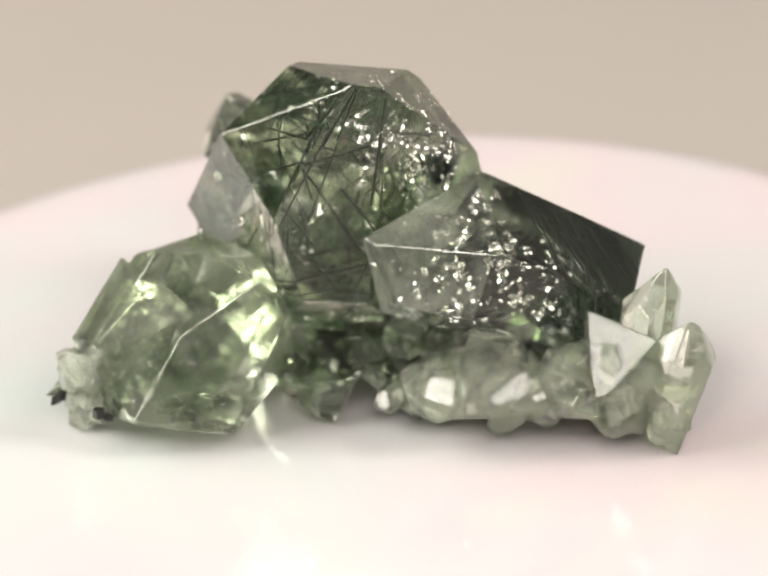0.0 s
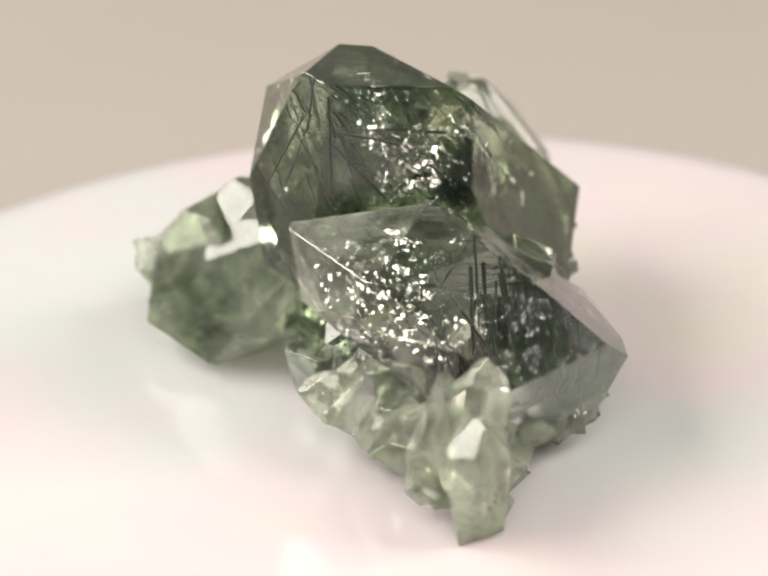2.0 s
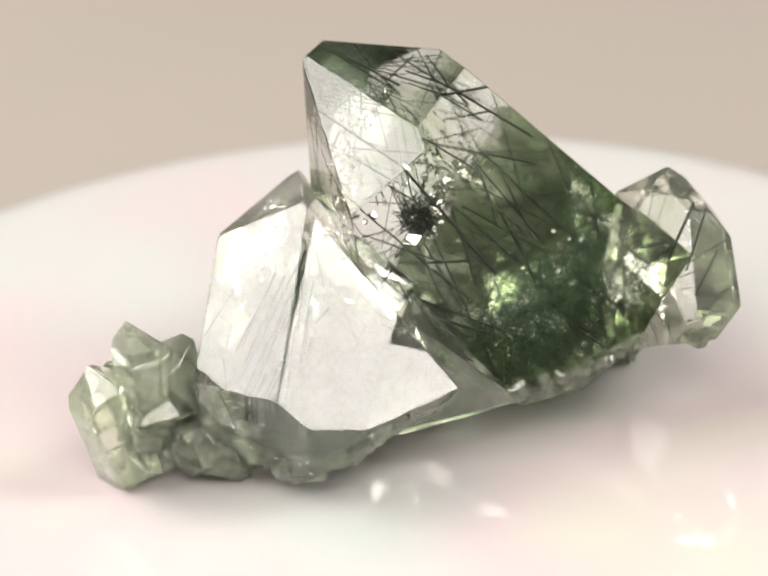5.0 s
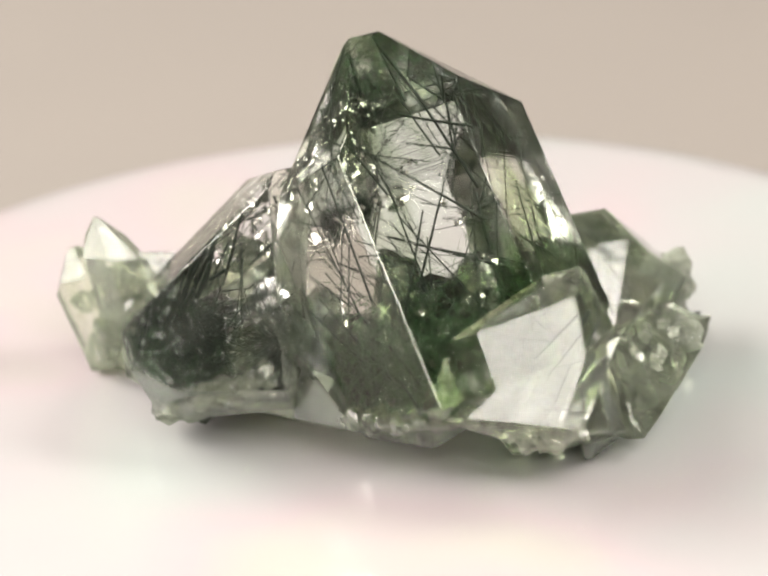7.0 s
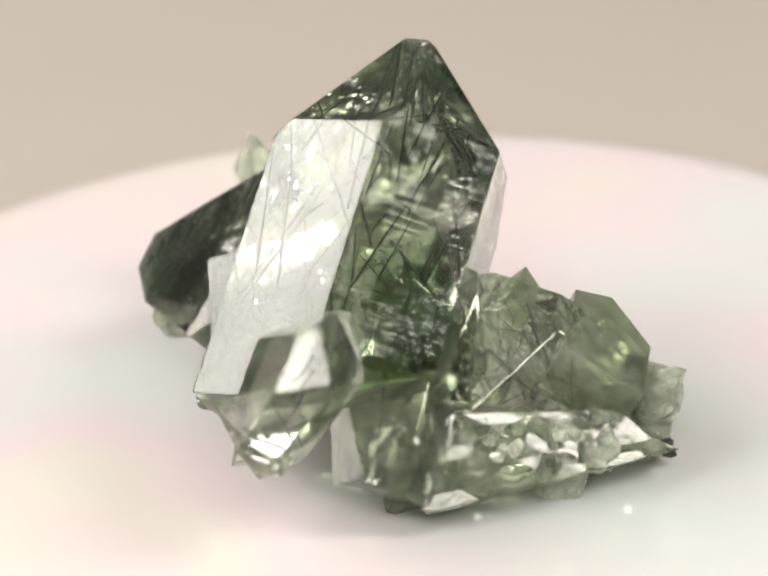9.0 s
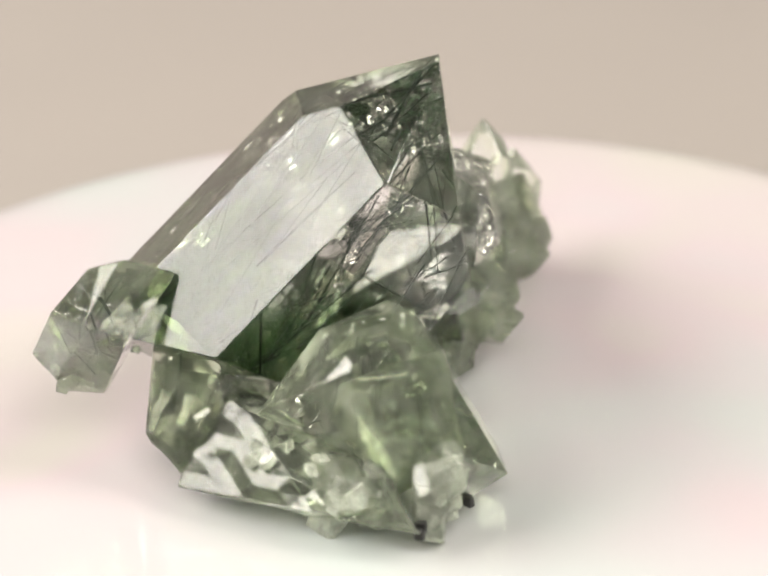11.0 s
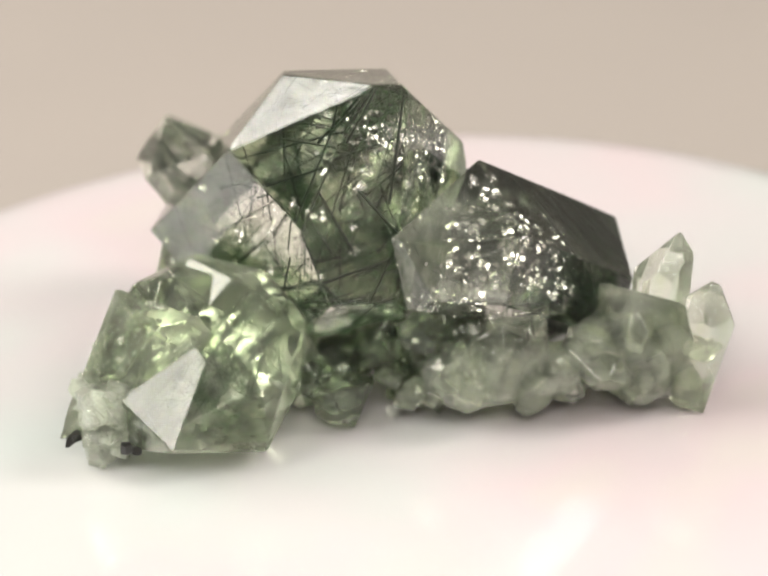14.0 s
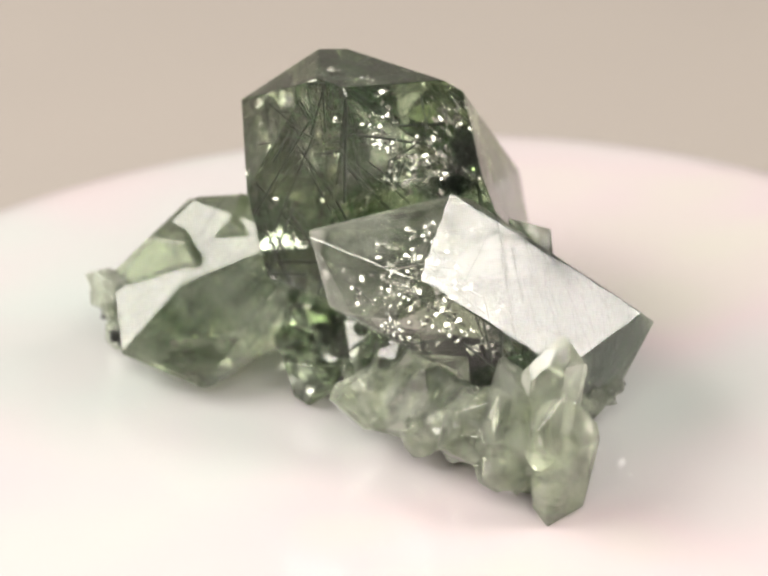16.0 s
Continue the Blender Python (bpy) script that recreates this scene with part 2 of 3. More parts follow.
# the specimen: each crystal has a centre (mm), an axis, and its flat faces
CRYSTALS = {
    "main": ((-3.8, 7.7, 24.4), (0.21, -0.73, 0.65), [(147, 0, 11.8), (-141, 0, 13.4), (-20, 0, 14.2), (45, 0, 11.8), (99, 0, 10.0), (156, 35, 16.5), (100, 28, 13.0), (50, 33, 13.9), (-151, 43, 17.5), (-93, 52, 16.8), (-24, 38, 13.8), (21, -61, 25.4), (15, -52, 23.9), (-82, 0, 17.4), (0, -90, 24.0), (-120, -59, 18.8), (-66, -40, 18.2)]),
    "second": ((14.9, -2.7, 14.8), (-0.80, -0.31, 0.51), [(38, -4, 9.7), (82, -38, 19.3), (98, -71, 18.1), (11, -3, 9.5), (-170, -8, 5.6), (-16, -3, 7.5), (75, 35, 10.5), (134, 32, 10.4), (-20, 31, 11.7), (-78, 0, 8.8), (-137, 0, 7.7), (130, -49, 16.7), (-63, -60, 13.1), (-82, 25, 11.7), (-140, 45, 16.2)]),
    "side": ((-23.2, -1.2, 12.0), (0.35, -0.10, 0.93), [(113, -67, 8.1), (44, 22, 8.8), (-26, -72, 9.9), (-121, 36, 4.9), (-91, 34, 5.8), (146, 0, 8.2), (-10, -29, 12.4), (130, 29, 8.6), (28, 12, 10.3), (146, 70, 7.6), (-43, 16, 11.6), (144, -33, 9.0), (-71, -61, 11.9), (-141, -22, 11.4), (162, -52, 9.8), (170, 25, 8.1), (142, 47, 8.1), (-147, 34, 6.7), (-78, 64, 8.6), (-114, 45, 4.8), (-175, 24, 6.7)]),
    "slab": ((-26.4, 11.3, 5.9), (-0.40, 0.20, 0.90), [(148, -55, 4.3), (-44, -19, 3.8), (-179, 77, 3.0), (156, -32, 4.4), (59, -12, 10.6), (139, 62, 2.9), (-44, 57, 4.4), (73, 41, 8.4), (-66, -15, 7.9)]),
    "rear": ((-14.0, 30.2, 18.3), (-0.45, 0.55, 0.70), [(-122, -55, 4.1), (29, 29, 3.7), (-136, -41, 3.9), (80, -8, 8.9), (-93, -55, 5.6), (177, 7, 4.8), (130, -53, 8.9), (-8, 27, 5.3), (-114, 15, 7.3), (145, 44, 5.4), (-138, 43, 6.6), (148, 80, 5.8), (-29, 15, 6.6), (164, -5, 6.5), (-145, 70, 6.6), (129, 14, 8.2)]),
    "stub": ((-17.9, 22.4, 10.5), (-0.30, 0.20, 0.93), [(-47, -18, 1.7), (73, 7, 3.4), (160, 37, 2.4), (120, 40, 2.9), (-124, -18, 4.1), (128, -32, 5.1), (-52, 5, 4.1)]),
    "tip": ((28.8, -13.0, 12.5), (0.20, 0.0, 0.98), [(177, -4, 3.0), (-16, 4, 2.8), (-136, 2, 2.9), (104, -6, 2.9), (-64, 5, 2.8), (56, -4, 2.9), (-58, -80, 8.0), (0, 36, 5.4), (60, 36, 5.1), (120, 36, 4.6), (180, 30, 3.9), (-120, 34, 4.5), (-60, 36, 5.1)]),
    "tip2": ((32.0, -16.0, 7.6), (0.20, -0.15, 0.97), [(112, -4, 3.0), (-173, -6, 3.0), (61, -3, 2.9), (-70, 5, 3.0), (-16, -6, 2.6), (-120, -3, 3.0), (-87, 45, 5.2), (-147, 41, 5.4), (-8, 30, 4.4), (60, 38, 5.3), (130, 38, 5.5), (0, -90, 7.0)]),
    "ledge": ((-21.0, 0.1, 18.5), (-0.69, -0.33, 0.65), [(0, 90, 0.0), (0, -90, 4), (15, 0, 1.9), (-93, 0, 3.7), (-166, 0, 1.9), (80, 0, 3.5)]),
    "step": ((-28.7, -2.1, 12.0), (-0.20, 0.10, 0.97), [(-160, 54, 3.2), (20, -54, 3.2), (27, 23, 5.1), (125, -3, 5.1), (-83, -9, 4.7), (-146, -23, 5.0), (-26, 77, 5.2)]),
    "core": ((26.2, -13.4, 6.9), (0.20, -0.10, 0.97), [(-175, -8, 4.3), (57, 12, 3.3), (-128, 31, 5.3), (35, 28, 3.4), (-65, -22, 4.1), (-87, -15, 4.2), (26, -86, 5.6), (139, -10, 5.3), (86, 13, 4.5), (-156, -27, 4.7), (-2, 19, 4.6), (-106, 23, 5.5), (60, 60, 5.9), (-26, -3, 5.1), (43, -29, 5.7)]),
    "block": ((10.8, -10.0, 7.4), (0.50, -0.20, 0.84), [(80, -6, 3.9), (-88, 8, 4.2), (-143, 12, 3.7), (-3, 34, 4.6), (-37, -54, 4.5), (82, -46, 4.2), (154, 52, 5.3), (-163, -11, 4.2), (120, 17, 4.7), (172, -17, 4.6)]),
    "root": ((-15.4, 16.5, 6.8), (-0.20, 0.30, 0.93), [(129, -64, 5.0), (-38, 46, 4.7), (-128, -7, 6.0), (56, 8, 6.3), (18, -42, 7.0), (-151, 12, 5.8), (154, 45, 7.9), (104, -31, 6.6), (-93, 7, 7.4)]),
    "joint": ((12.8, 12.3, 10.6), (-0.30, -0.20, 0.93), [(-163, 21, 2.8), (-112, 19, 2.8), (37, -26, 1.2), (87, 32, 5.5), (67, -73, 4.5), (-19, 39, 6.7)]),
}


def broken(bm, cuts=5, depth=0.00045):
    """Turns flat faces into uneven conchoidal breaks."""
    bmesh.ops.triangulate(bm, faces=bm.faces[:])
    bmesh.ops.subdivide_edges(bm, edges=[e for e in bm.edges if e.calc_length() > 0.0012], cuts=cuts, use_grid_fill=True)
    bm.normal_update()
    moves = []
    for v in bm.verts:
        bend = noise.noise(v.co * 330.0) + 0.5 * noise.noise(v.co * 900.0)
        moves.append((v, v.normal * bend * depth))
    for v, move in moves:
        v.co += move
    return bm


def build_crystal(key, name, mat, parent, label):
    centre, axis, faces = CRYSTALS[key]
    solid = cut_solid(faces)
    ob = part(name, broken(solid) if mat[0] is QUARTZ_ROUGH else solid, mat[0], parent, label)
    ob.matrix_basis = Matrix.Translation(Vector(centre) * 0.001) @ turned(axis)
    if mat[1]:                                     # growth lines on the prism faces only
        ob.data.materials.append(mat[1])
        for p in ob.data.polygons:
            p.material_index = 1 if abs(p.normal.z) < 0.22 else 0
    return ob


def chip(rng, size, flat=1.0, sides=7):
    """An irregular broken crystal piece."""
    faces = []
    for i in range(sides):
        faces.append((rng.uniform(0, 360), math.degrees(math.asin(rng.uniform(-1, 1))), 1000 * size * rng.uniform(0.55, 1.0)))
    for az in (0, 90, 180, 270):
        faces.append((az + rng.uniform(-25, 25), rng.uniform(-20, 20), 1000 * size * rng.uniform(0.7, 1.0)))
    faces += [(0, 90, 1000 * size * flat), (0, -90, 1000 * size * flat)]
    return cut_solid(faces, reach=size * 1.2, edge=size * 0.02)


def build_specimen():
    root = tagged(new("mineral_specimen"), "cluster of green included quartz crystals with dark needles", "mineral specimen")
    crystals = {}
    for key, name, mat, label in (
        ("main", "large_crystal", (QUARTZ, QUARTZ_LINED), "large translucent green crystal with dark needles"),
        ("second", "tilted_crystal", (QUARTZ_CLEAR, QUARTZ_CLEAR_LINED), "clear tilted crystal with dark green end"),
        ("side", "side_crystal", (QUARTZ_GREEN, QUARTZ_GREEN_LINED), "green rounded crystal"),
        ("step", "stepped_crystal", (QUARTZ_GREEN, QUARTZ_GREEN_LINED), "pale stepped crystal"),
        ("ledge", "crystal_ledge", (QUARTZ_GREEN_LINED, None), "bright striated growth step"),
        ("core", "foot_mass", (QUARTZ_PALE, None), "pale green lumpy crystal foot"),
        ("block", "foot_block", (QUARTZ_PALE, None), "pale blocky crystal"),
        ("slab", "base_slab", (QUARTZ_ROUGH, None), "pale green slab at the foot"),
        ("rear", "rear_crystal", (QUARTZ_REAR, None), "clear stubby crystal with needles"),
        ("root", "root_crystal", (QUARTZ_ROUGH, None), "dark green crystal foot full of fibres"),
        ("stub", "stub_crystal", (QUARTZ_GREEN, None), "short green crystal"),
        ("joint", "joint_crystal", (QUARTZ_DARK, None), "dark green crystal between the larger ones"),
        ("tip", "small_crystal", (QUARTZ_PALE, None), "small pale pointed crystal"),
        ("tip2", "small_crystal", (QUARTZ_PALE, None), "small pale crystal"),
    ):
        crystals[key] = build_crystal(key, name, mat, root, label)
    scatter_pieces(root)
    fill_crystals(crystals)
    return root


def scatter_pieces(root):
    """Broken pieces round the foot: centre and spread in mm, count, size, material."""
    rng = random.Random(7)
    for centre, spread, count, size, mat, label in (
        ((9.5, -10.5, 7.0), (4.0, 3.0, 3.0), 6, 3.6, QUARTZ_PALE, "pale broken crystal piece"),
        ((18.0, -11.5, 6.5), (5.0, 3.5, 3.0), 12, 3.4, QUARTZ_PALE, "pale green broken crystal piece"),
        ((28.0, -14.5, 6.5), (4.0, 4.0, 4.0), 16, 2.8, QUARTZ_PALE, "pale green broken crystal piece"),
        ((-34.0, -5.3, 5.5), (1.6, 1.8, 4.0), 18, 2.2, QUARTZ_MILKY, "white milky broken crystal piece"),
        ((-4.0, -2.0, 6.0), (6.5, 4.5, 3.0), 16, 3.6, QUARTZ_DARK, "dark green broken crystal piece"),
        ((-23.0, 14.5, 4.5), (3.0, 2.5, 1.2), 6, 2.6, QUARTZ_PALE, "pale green broken crystal piece"),
        ((-31.0, 4.0, 4.5), (3.5, 4.0, 2.0), 8, 2.8, QUARTZ_MILKY, "white milky broken crystal piece"),
        ((17.0, 2.0, 5.0), (6.0, 2.5, 2.0), 6, 3.4, QUARTZ_DARK, "dark green broken crystal piece"),
        ((22.5, 5.5, 6.8), (1.8, 3.0, 1.4), 10, 2.2, QUARTZ_DARK, "dark green broken crystal piece"),
        ((25.0, -8.0, 4.5), (3.0, 3.0, 2.5), 9, 3.2, QUARTZ_PALE, "pale green broken crystal piece"),
        ((17.0, 7.5, 6.5), (7.0, 2.0, 0.8), 10, 1.6, QUARTZ_PALE, "small pale broken crystal piece"),
        ((4.0, -5.0, 9.5), (3.5, 3.0, 2.5), 10, 3.4, QUARTZ_DARK, "dark green broken crystal piece"),
        ((-26.0, 11.0, 8.2), (6.5, 4.0, 0.8), 22, 0.9, QUARTZ_MILKY, "small white broken crystal piece"),
        ((-20.0, 18.5, 5.0), (4.0, 2.5, 1.5), 7, 2.2, QUARTZ_DARK, "dark green broken crystal piece"),
        ((1.5, -6.5, 4.5), (3.5, 2.0, 2.0), 8, 2.4, QUARTZ_PALE, "small pale broken crystal piece"),
    ):
        for i in range(count):
            s = size * rng.uniform(0.6, 1.1) * 0.001
            ob = part("broken_piece", chip(rng, s, rng.uniform(0.6, 1.0), 14 if mat is QUARTZ_PALE else 9), mat, root, label)
            p = Vector([c + rng.uniform(-d, d) for c, d in zip(centre, spread)]) * 0.001
            p.z = max(p.z, s * 0.75)
            ob.matrix_basis = Matrix.Translation(p) @ Euler((rng.uniform(-0.6, 0.6), rng.uniform(-0.6, 0.6), rng.uniform(0, 6.28))).to_matrix().to_4x4()
    # ragged broken edges along the undersides: crystal, both ends (mm), count, size (mm)
    for key, start, end, count, size in (
        ("main", (7.0, 20.5, 8.2), (0.3, 28.6, 11.4), 22, 1.3), ("main", (0.3, 28.6, 11.0), (-9.0, 31.0, 10.5), 16, 1.2),
        ("rear", (-8.0, 33.5, 11.0), (-16.0, 35.0, 10.8), 14, 1.1), ("second", (26.4, 4.6, 4.2), (22.0, 13.8, 8.8), 22, 1.8),
        ("second", (22.0, 13.8, 8.8), (11.5, 13.2, 11.5), 20, 1.5), ("second", (25.5, -5.0, 5.0), (26.4, 4.6, 4.2), 16, 1.6),
    ):
        middle = Vector(CRYSTALS[key][0])
        for i in range(count):
            p = Vector(start).lerp(Vector(end), (i + rng.random()) / count) + Vector([rng.uniform(-0.6, 0.6) for _ in range(3)])
            for _ in range(30):
                if inside(CRYSTALS[key][2], local_of(key, p), 0.0002):
                    break
                p = p.lerp(middle, 0.03)
            ob = part("broken_piece", chip(rng, size * rng.uniform(0.5, 1.1) * 0.001, 0.8, 9), QUARTZ_PALE, root, "small pale broken crystal piece")
            ob.matrix_basis = Matrix.Translation(p * 0.001) @ Euler((rng.uniform(0, 6.28), rng.uniform(-0.6, 0.6), rng.uniform(0, 6.28))).to_matrix().to_4x4()
    for place, size in (((-37.6, -2.7, 3.2), 0.7), ((-36.9, -2.8, 3.7), 0.6), ((-32.6, -8.0, 3.9), 0.7), ((-31.6, -8.0, 3.4), 0.6)):
        bit = part("black_grain", chip(rng, size * 0.001, 0.8), BLACK, root, "black mineral grain")
        bit.location = Vector(place) * 0.001


def rod_mesh():
    bm = bmesh.new()
    bmesh.ops.create_cone(bm, cap_ends=True, segments=6, radius1=1.0, radius2=0.7, depth=1.0)
    return mesh_from(bm, "needle", NEEDLE)


def span(faces, start, way, margin):
    """How far a line runs inside a solid, before and behind its start (metres)."""
    lo, hi = -1.0, 1.0
    for az, el, d in faces:
        n = normal(az, el)
        room, speed = d * 0.001 - margin - n.dot(start), n.dot(way)
        if abs(speed) < 1e-6:
            continue
        if speed > 0:
            hi = min(hi, room / speed)
        else:
            lo = max(lo, room / speed)
    return lo, hi


def inside(faces, p, margin):
    return all(normal(az, el).dot(p) < d * 0.001 - margin for az, el, d in faces)


def point_in(rng, faces, reach, margin):
    for _ in range(400):
        p = Vector([rng.uniform(-reach, reach) for _ in range(3)])
        if inside(faces, p, margin):
            return p
    return Vector((0, 0, 0))


def add_needle(mesh, parent, a, b, radius):
    ob = new("needle", mesh)
    ob.parent = parent
    way = b - a
    ob.matrix_basis = Matrix.Translation((a + b) / 2) @ way.to_track_quat("Z", "Y").to_matrix().to_4x4() @ Matrix.Diagonal((radius, radius, way.length, 1))


def fill_needles(rng, mesh, crystal, key, count, ways, lengths, radii):
    faces = CRYSTALS[key][2]
    for i in range(count):
        p = point_in(rng, faces, 0.022, 0.0008)
        w = Vector(rng.choice(ways)) + Vector([rng.gauss(0, 0.35) for _ in range(3)])
        w.normalize()
        lo, hi = span(faces, p, w, 0.0004)
        half = rng.uniform(*lengths) / 2
        add_needle(mesh, crystal, p + w * max(lo, -half), p + w * min(hi, half), rng.choice(radii))


def fibre_tuft(rng, faces, middle, count, length, radius, cloud=0.0):
    """Hair-fine fibres, growing out of one spot or strewn through a cloud of that size."""
    bm = bmesh.new()
    for i in range(count):
        w = Vector([rng.gauss(0, 1) for _ in range(3)])
        w.normalize()
        centre = middle + Vector([rng.gauss(0, cloud) for _ in range(3)])
        if not inside(faces, centre, 0.0004):
            continue
        lo, hi = span(faces, centre, w, 0.0003)
        run = min(hi, length * rng.uniform(0.35, 1.0))
        if run < 0.0006:
            continue
        m = Matrix.Translation(centre + w * run / 2) @ w.to_track_quat("Z", "Y").to_matrix().to_4x4()
        bmesh.ops.create_cone(bm, cap_ends=False, segments=4, radius1=radius, radius2=radius * 0.4, depth=run, matrix=m)
    return bm


def flakes(rng, faces, centre, reach, count, size, lean):
    """Silvery healed cracks: ragged crumpled films lying roughly in one plane."""
    bm = bmesh.new()
    n0 = Vector(lean).normalized()
    for i in range(count):
        side = n0.orthogonal().normalized()
        other = n0.cross(side)
        p = centre + side * rng.gauss(0, reach) + other * rng.gauss(0, reach) + n0 * rng.gauss(0, reach * 0.3)
        n = (n0 + Vector([rng.gauss(0, 0.6) for _ in range(3)])).normalized()
        a = rng.uniform(0, 6.28)
        u = n.orthogonal().normalized()
        u, v = u * math.cos(a) + n.cross(u) * math.sin(a), n.cross(u) * math.cos(a) - u * math.sin(a)
        k, w = 9, size * rng.uniform(0.6, 1.3)
        grid = {}
        for gx in range(k):
            for gy in range(k):
                q = p + u * (gx / (k - 1) - 0.5) * w + v * (gy / (k - 1) - 0.5) * w * 0.7
                bend = noise.noise(q * 900.0) + 0.5 * noise.noise(q * 2600.0)
                q = q + n * bend * w * 0.28
                if noise.noise(q * 1400.0 + Vector((i, 0, 0))) > -0.10 and inside(faces, q, 0.0003):
                    grid[gx, gy] = (bm.verts.new(q), bm.verts.new(q - n * 0.00002))
        for (gx, gy) in list(grid):
            ring = [(gx, gy), (gx + 1, gy), (gx + 1, gy + 1), (gx, gy + 1)]
            if all(r in grid for r in ring):
                bm.faces.new([grid[r][0] for r in ring])
                bm.faces.new([grid[r][1] for r in ring][::-1])
    return bm


def local_of(key, place):
    """A place in the specimen (mm) in the crystal's own space."""
    centre, axis, faces = CRYSTALS[key]
    return (Matrix.Translation(Vector(centre) * 0.001) @ turned(axis)).inverted() @ (Vector(place) * 0.001)


def fill_crystals(crystals):
    rng = random.Random(21)
    rod = rod_mesh()
    fan = [(0.4, 0.1, 1.0), (-0.5, 0.3, 0.9), (0.1, -0.6, 0.8), (0.9, 0.2, 0.3)]
    fill_needles(rng, rod, crystals["main"], "main", 90, fan, (0.004, 0.018), (0.00004, 0.00005, 0.00007, 0.00010, 0.00014))
    fill_needles(rng, rod, crystals["second"], "second", 34, fan, (0.004, 0.014), (0.00005, 0.00008, 0.00013))
    fill_needles(rng, rod, crystals["rear"], "rear", 12, fan, (0.004, 0.010), (0.00005, 0.00008, 0.00014))
    fill_needles(rng, rod, crystals["side"], "side", 24, fan, (0.004, 0.012), (0.00005, 0.00008))
    fill_needles(rng, rod, crystals["main"], "main", 30, fan[:2], (0.012, 0.022), (0.00013, 0.00016, 0.00020))
    fill_needles(rng, rod, crystals["side"], "side", 5, fan[:2], (0.008, 0.014), (0.00010, 0.00013))
    # sheaves of fine parallel needles
    for key, count in (("main", 9), ("second", 6), ("rear", 3), ("side", 14)):
        faces = CRYSTALS[key][2]
        for i in range(count):
            root_at = point_in(rng, faces, 0.020, 0.001)
            way = (Vector(rng.choice(fan)) + Vector([rng.gauss(0, 0.3) for _ in range(3)])).normalized()
            for k in range(rng.randint(7, 13)):
                a = root_at + Vector([rng.gauss(0, 0.0011) for _ in range(3)])
                w = (way + Vector([rng.gauss(0, 0.07) for _ in range(3)])).normalized()
                if inside(faces, a, 0.0005):
                    lo, hi = span(faces, a, w, 0.0004)
                    add_needle(rod, crystals[key], a + w * max(lo, -0.001), a + w * min(hi, rng.uniform(0.004, 0.013)), rng.choice((0.00003, 0.00004, 0.00006)))
    # dark needles crowding the end of the tilted crystal
    faces = CRYSTALS["second"][2]
    for k in range(26):
        a = local_of("second", (16.5 + 0.5 * k + rng.uniform(-1, 1), -1.0 + 0.25 * k + rng.uniform(-3, 3), 22.0 - 0.32 * k))
        way = (local_of("second", (1.5 + rng.uniform(-2, 2), -1.5, -8.0)) - local_of("second", (0, 0, 0))).normalized()
        lo, hi = span(faces, a, way, 0.0003)
        lo, hi = max(lo, -0.003), min(hi, rng.uniform(0.005, 0.010))
        if hi - lo > 0.002:
            add_needle(rod, crystals["second"], a + way * lo, a + way * hi, rng.choice((0.00012, 0.00018, 0.00026, 0.00034)))
    # bold needles: crystal, both ends (mm), radius (m)
    for key, a, b, radius in (
        ("main", (7.8, 10.5, 29.6), (19.7, 3.7, 18.6), 0.00026),
        ("second", (7.8, 10.5, 29.6), (19.7, 3.7, 18.6), 0.00026),
        ("main", (8.6, 10.1, 29.9), (15.0, 6.0, 22.5), 0.00012),
        ("main", (12.0, 12.0, 27.0), (10.0, 6.5, 20.0), 0.00012),
        ("main", (-5.0, -3.0, 35.0), (-12.0, -5.5, 23.0), 0.00014),
        ("main", (-4.0, -4.0, 34.0), (-10.0, -6.0, 20.0), 0.00010),
        ("main", (-4.0, -5.0, 29.0), (2.0, -6.0, 20.5), 0.00016),
        ("main", (-8.5, 3.0, 37.0), (-11.0, -2.0, 33.0), 0.00010),
        ("second", (19.5, -2.0, 22.0), (22.0, -4.0, 14.0), 0.00030),
        ("second", (21.5, -1.0, 21.0), (23.5, -2.0, 13.0), 0.00032),
        ("second", (27.0, 2.5, 16.0), (27.5, 1.0, 10.0), 0.00035),
        ("second", (24.5, 0.0, 19.0), (25.5, -1.5, 13.0), 0.00016),
        ("rear", (-17.0, 30.5, 23.0), (-12.5, 29.0, 17.0), 0.00022),
        ("rear", (-17.8, 31.5, 22.0), (-13.5, 31.0, 16.0), 0.00016),
        ("stub", (-19.0, 22.0, 17.0), (-16.0, 22.0, 7.5), 0.00016),
    ):
        a, b, faces = local_of(key, a), local_of(key, b), CRYSTALS[key][2]
        way = (b - a).normalized()
        lo, hi = span(faces, a, way, 0.0003)
        lo, hi = max(lo, 0.0), min(hi, (b - a).length)
        if hi - lo > 0.001:
            add_needle(rod, crystals[key], a + way * lo, a + way * hi, radius)
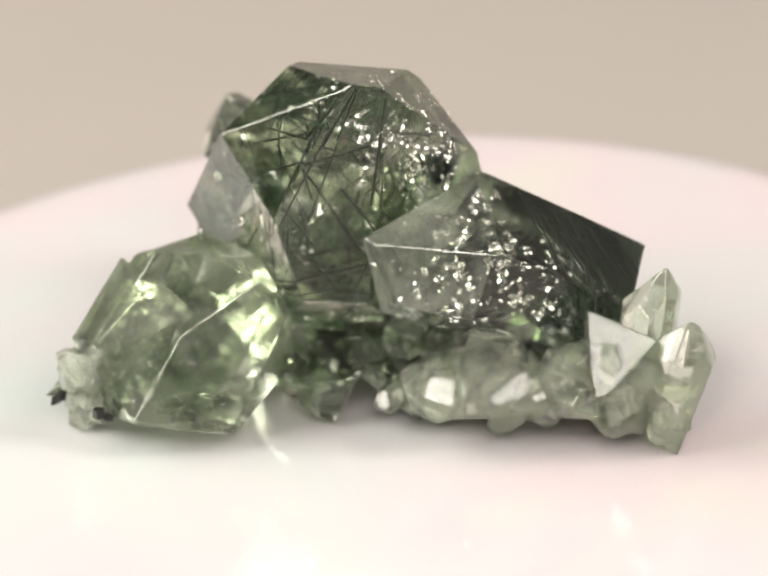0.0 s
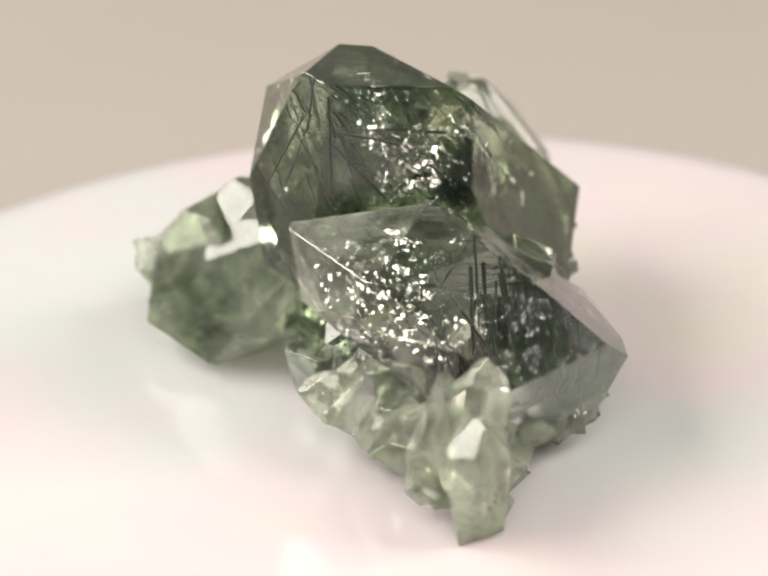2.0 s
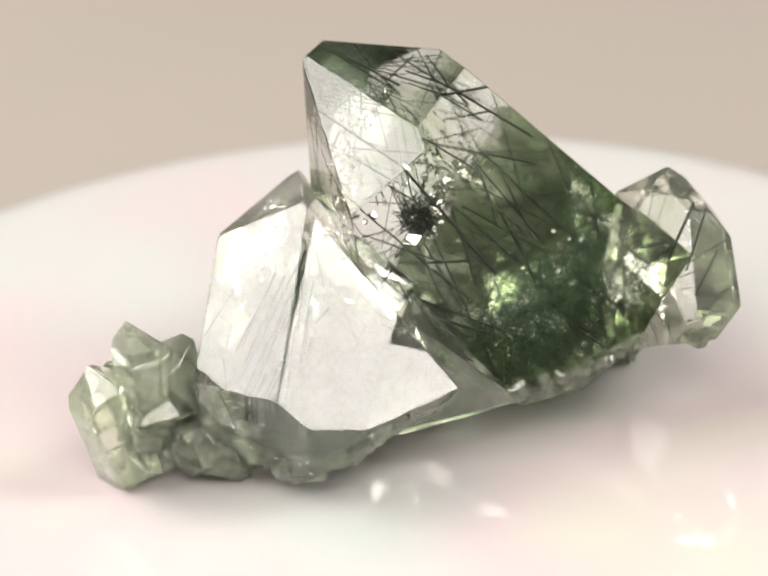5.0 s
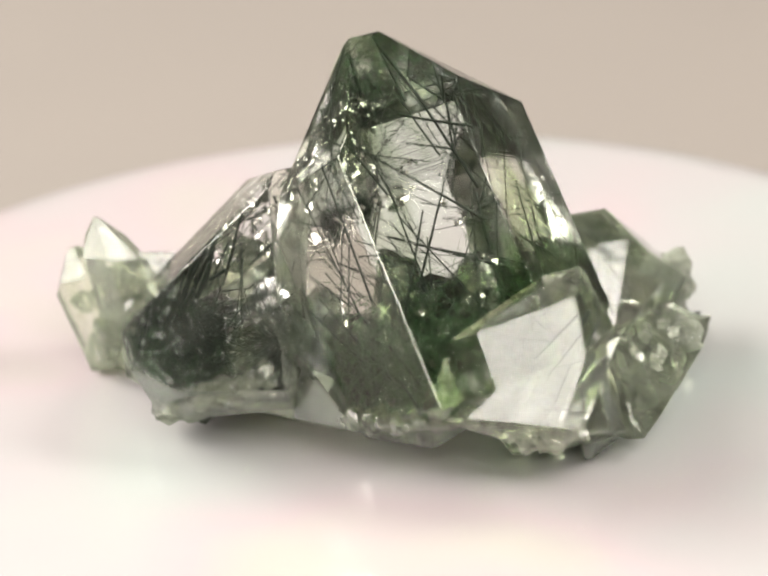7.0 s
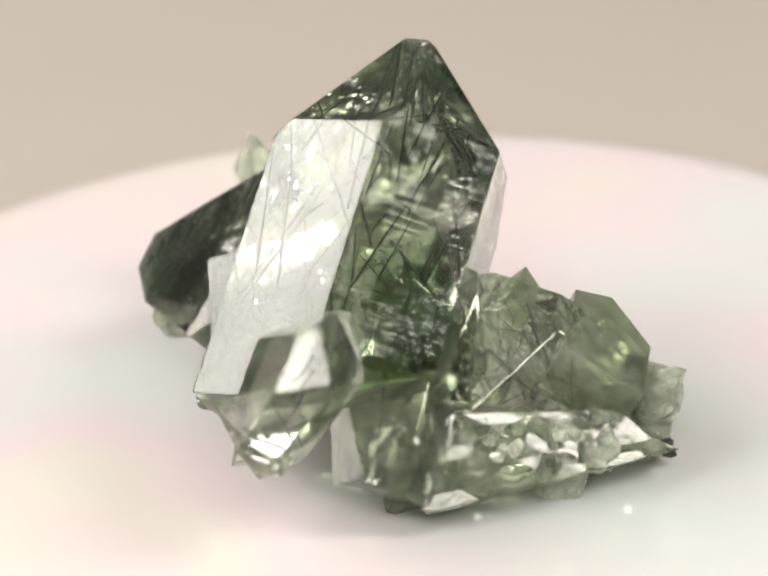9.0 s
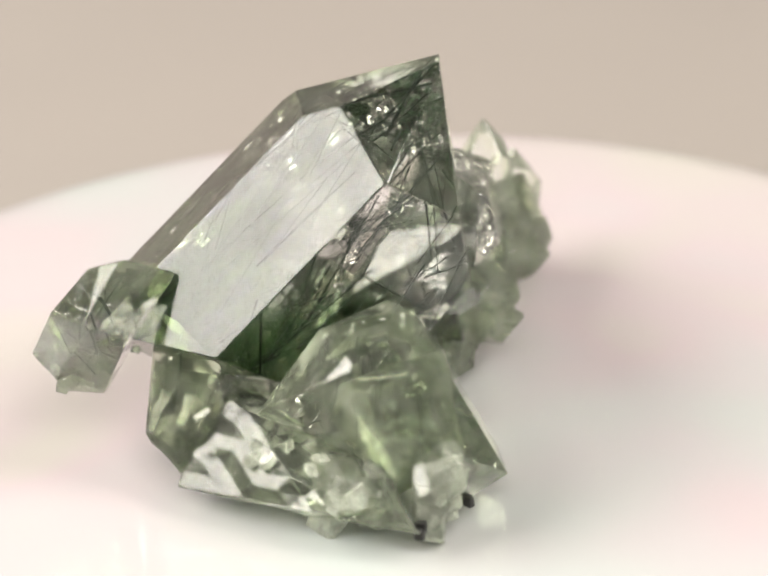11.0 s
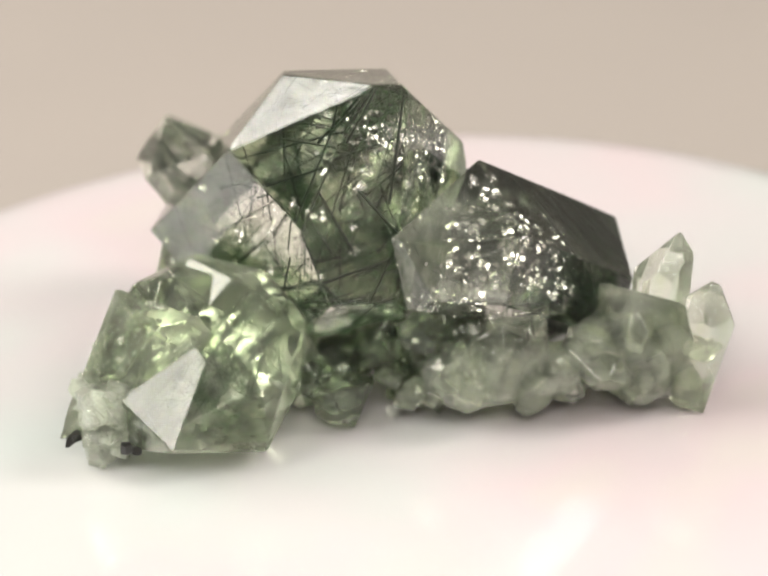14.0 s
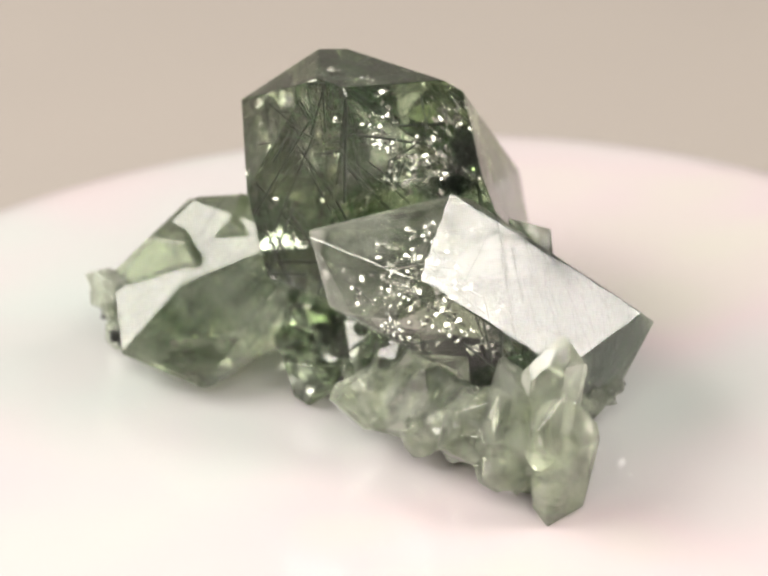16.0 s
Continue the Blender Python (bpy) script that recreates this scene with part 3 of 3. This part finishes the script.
    # tufts and green moss: crystal, spot (mm), count, length (m), radius, leaning
    for key, spot, count, length, radius, lean, mat in (
        ("second", (11.6, 11.8, 14.0), 1000, 0.0065, 0.00011, 0.0007, NEEDLE),
        ("root", (-14.0, 17.0, 6.0), 420, 0.006, 0.00005, 0.0040, NEEDLE),
        ("second", (22.0, 8.0, 13.0), 600, 0.006, 0.00010, 0.0018, NEEDLE),
        ("second", (24.0, 6.0, 9.5), 700, 0.006, 0.00006, 0.0030, MOSS),
        ("second", (27.0, 2.5, 11.5), 300, 0.007, 0.00006, 0.0022, NEEDLE),
        ("main", (-14.0, 20.0, 13.0), 700, 0.006, 0.00004, 0.0042, MOSS),
        ("main", (3.0, 19.0, 12.0), 900, 0.006, 0.00005, 0.0040, MOSS),
        ("main", (-4.0, 23.0, 12.0), 900, 0.006, 0.00004, 0.0042, MOSS),
        ("main", (-16.0, 10.0, 17.0), 300, 0.005, 0.00004, 0.0030, MOSS),
        ("main", (-1.0, -4.5, 38.0), 300, 0.004, 0.00004, 0.0030, MOSS),
        ("main", (4.0, 8.0, 26.0), 420, 0.0025, 0.00008, 0.0008, NEEDLE),
        ("side", (-19.0, -3.0, 10.0), 260, 0.006, 0.00004, 0.0030, MOSS),
        ("side", (-26.0, -5.0, 8.0), 220, 0.006, 0.00004, 0.0030, MOSS),
    ):
        faces, c = CRYSTALS[key][2], local_of(key, spot)
        tagged(part("fibre_tuft", fibre_tuft(rng, faces, c, count, length, radius, lean), mat, crystals[key], "dark green hair-fine mineral fibres"), kind="stuff")
    for key, spot, reach, count, size, lean in (
        ("main", (3.5, 9.8, 30.6), 0.0026, 18, 0.0046, (0.2, -0.6, 0.8)),
        ("main", (0.4, -0.6, 32.1), 0.0016, 9, 0.0032, (-0.3, -0.7, 0.5)),
        ("main", (6.5, 0.9, 31.4), 0.0020, 12, 0.0034, (0.3, -0.6, 0.6)),
        ("second", (9.0, -6.5, 20.0), 0.0032, 12, 0.0040, (0.3, -0.5, 0.8)),
        ("second", (12.0, -8.0, 16.0), 0.0034, 14, 0.0040, (0.2, -0.8, 0.5)),
        ("second", (5.0, -9.0, 20.0), 0.0030, 10, 0.0020, (0.1, -0.6, 0.7)),
        ("second", (16.0, -6.0, 15.0), 0.0040, 12, 0.0022, (0.4, -0.6, 0.7)),
        ("main", (-10.0, 12.0, 26.0), 0.0070, 8, 0.0018, (0.4, 0.4, 0.8)),
        ("main", (-9.0, 20.0, 17.0), 0.0050, 14, 0.0014, (-0.4, 0.4, 0.8)),
        ("side", (-23.0, -3.0, 14.0), 0.0050, 10, 0.0018, (-0.4, 0.4, 0.8)),
    ):
        faces, c = CRYSTALS[key][2], local_of(key, spot)
        tagged(part("healed_crack", flakes(rng, faces, c, reach, count, size, lean), FLAKE, crystals[key], "silvery crack films inside the crystal"), kind="stuff")


build_table()
PLATTER = build_turntable()
SPECIMEN = build_specimen()


def motions():
    platter_at = PLATTER.matrix_basis.translation.copy()
    turns = [(k * 0.5, -360.0 * k * 0.5 / PERIOD) for k in range(33)]
    walk(PLATTER, [(t, pose(*platter_at, 0, 0, a)) for t, a in turns])
    walk(SPECIMEN, [(t, pose(0, 0, 0, 0, 0, a)) for t, a in turns])


motions()
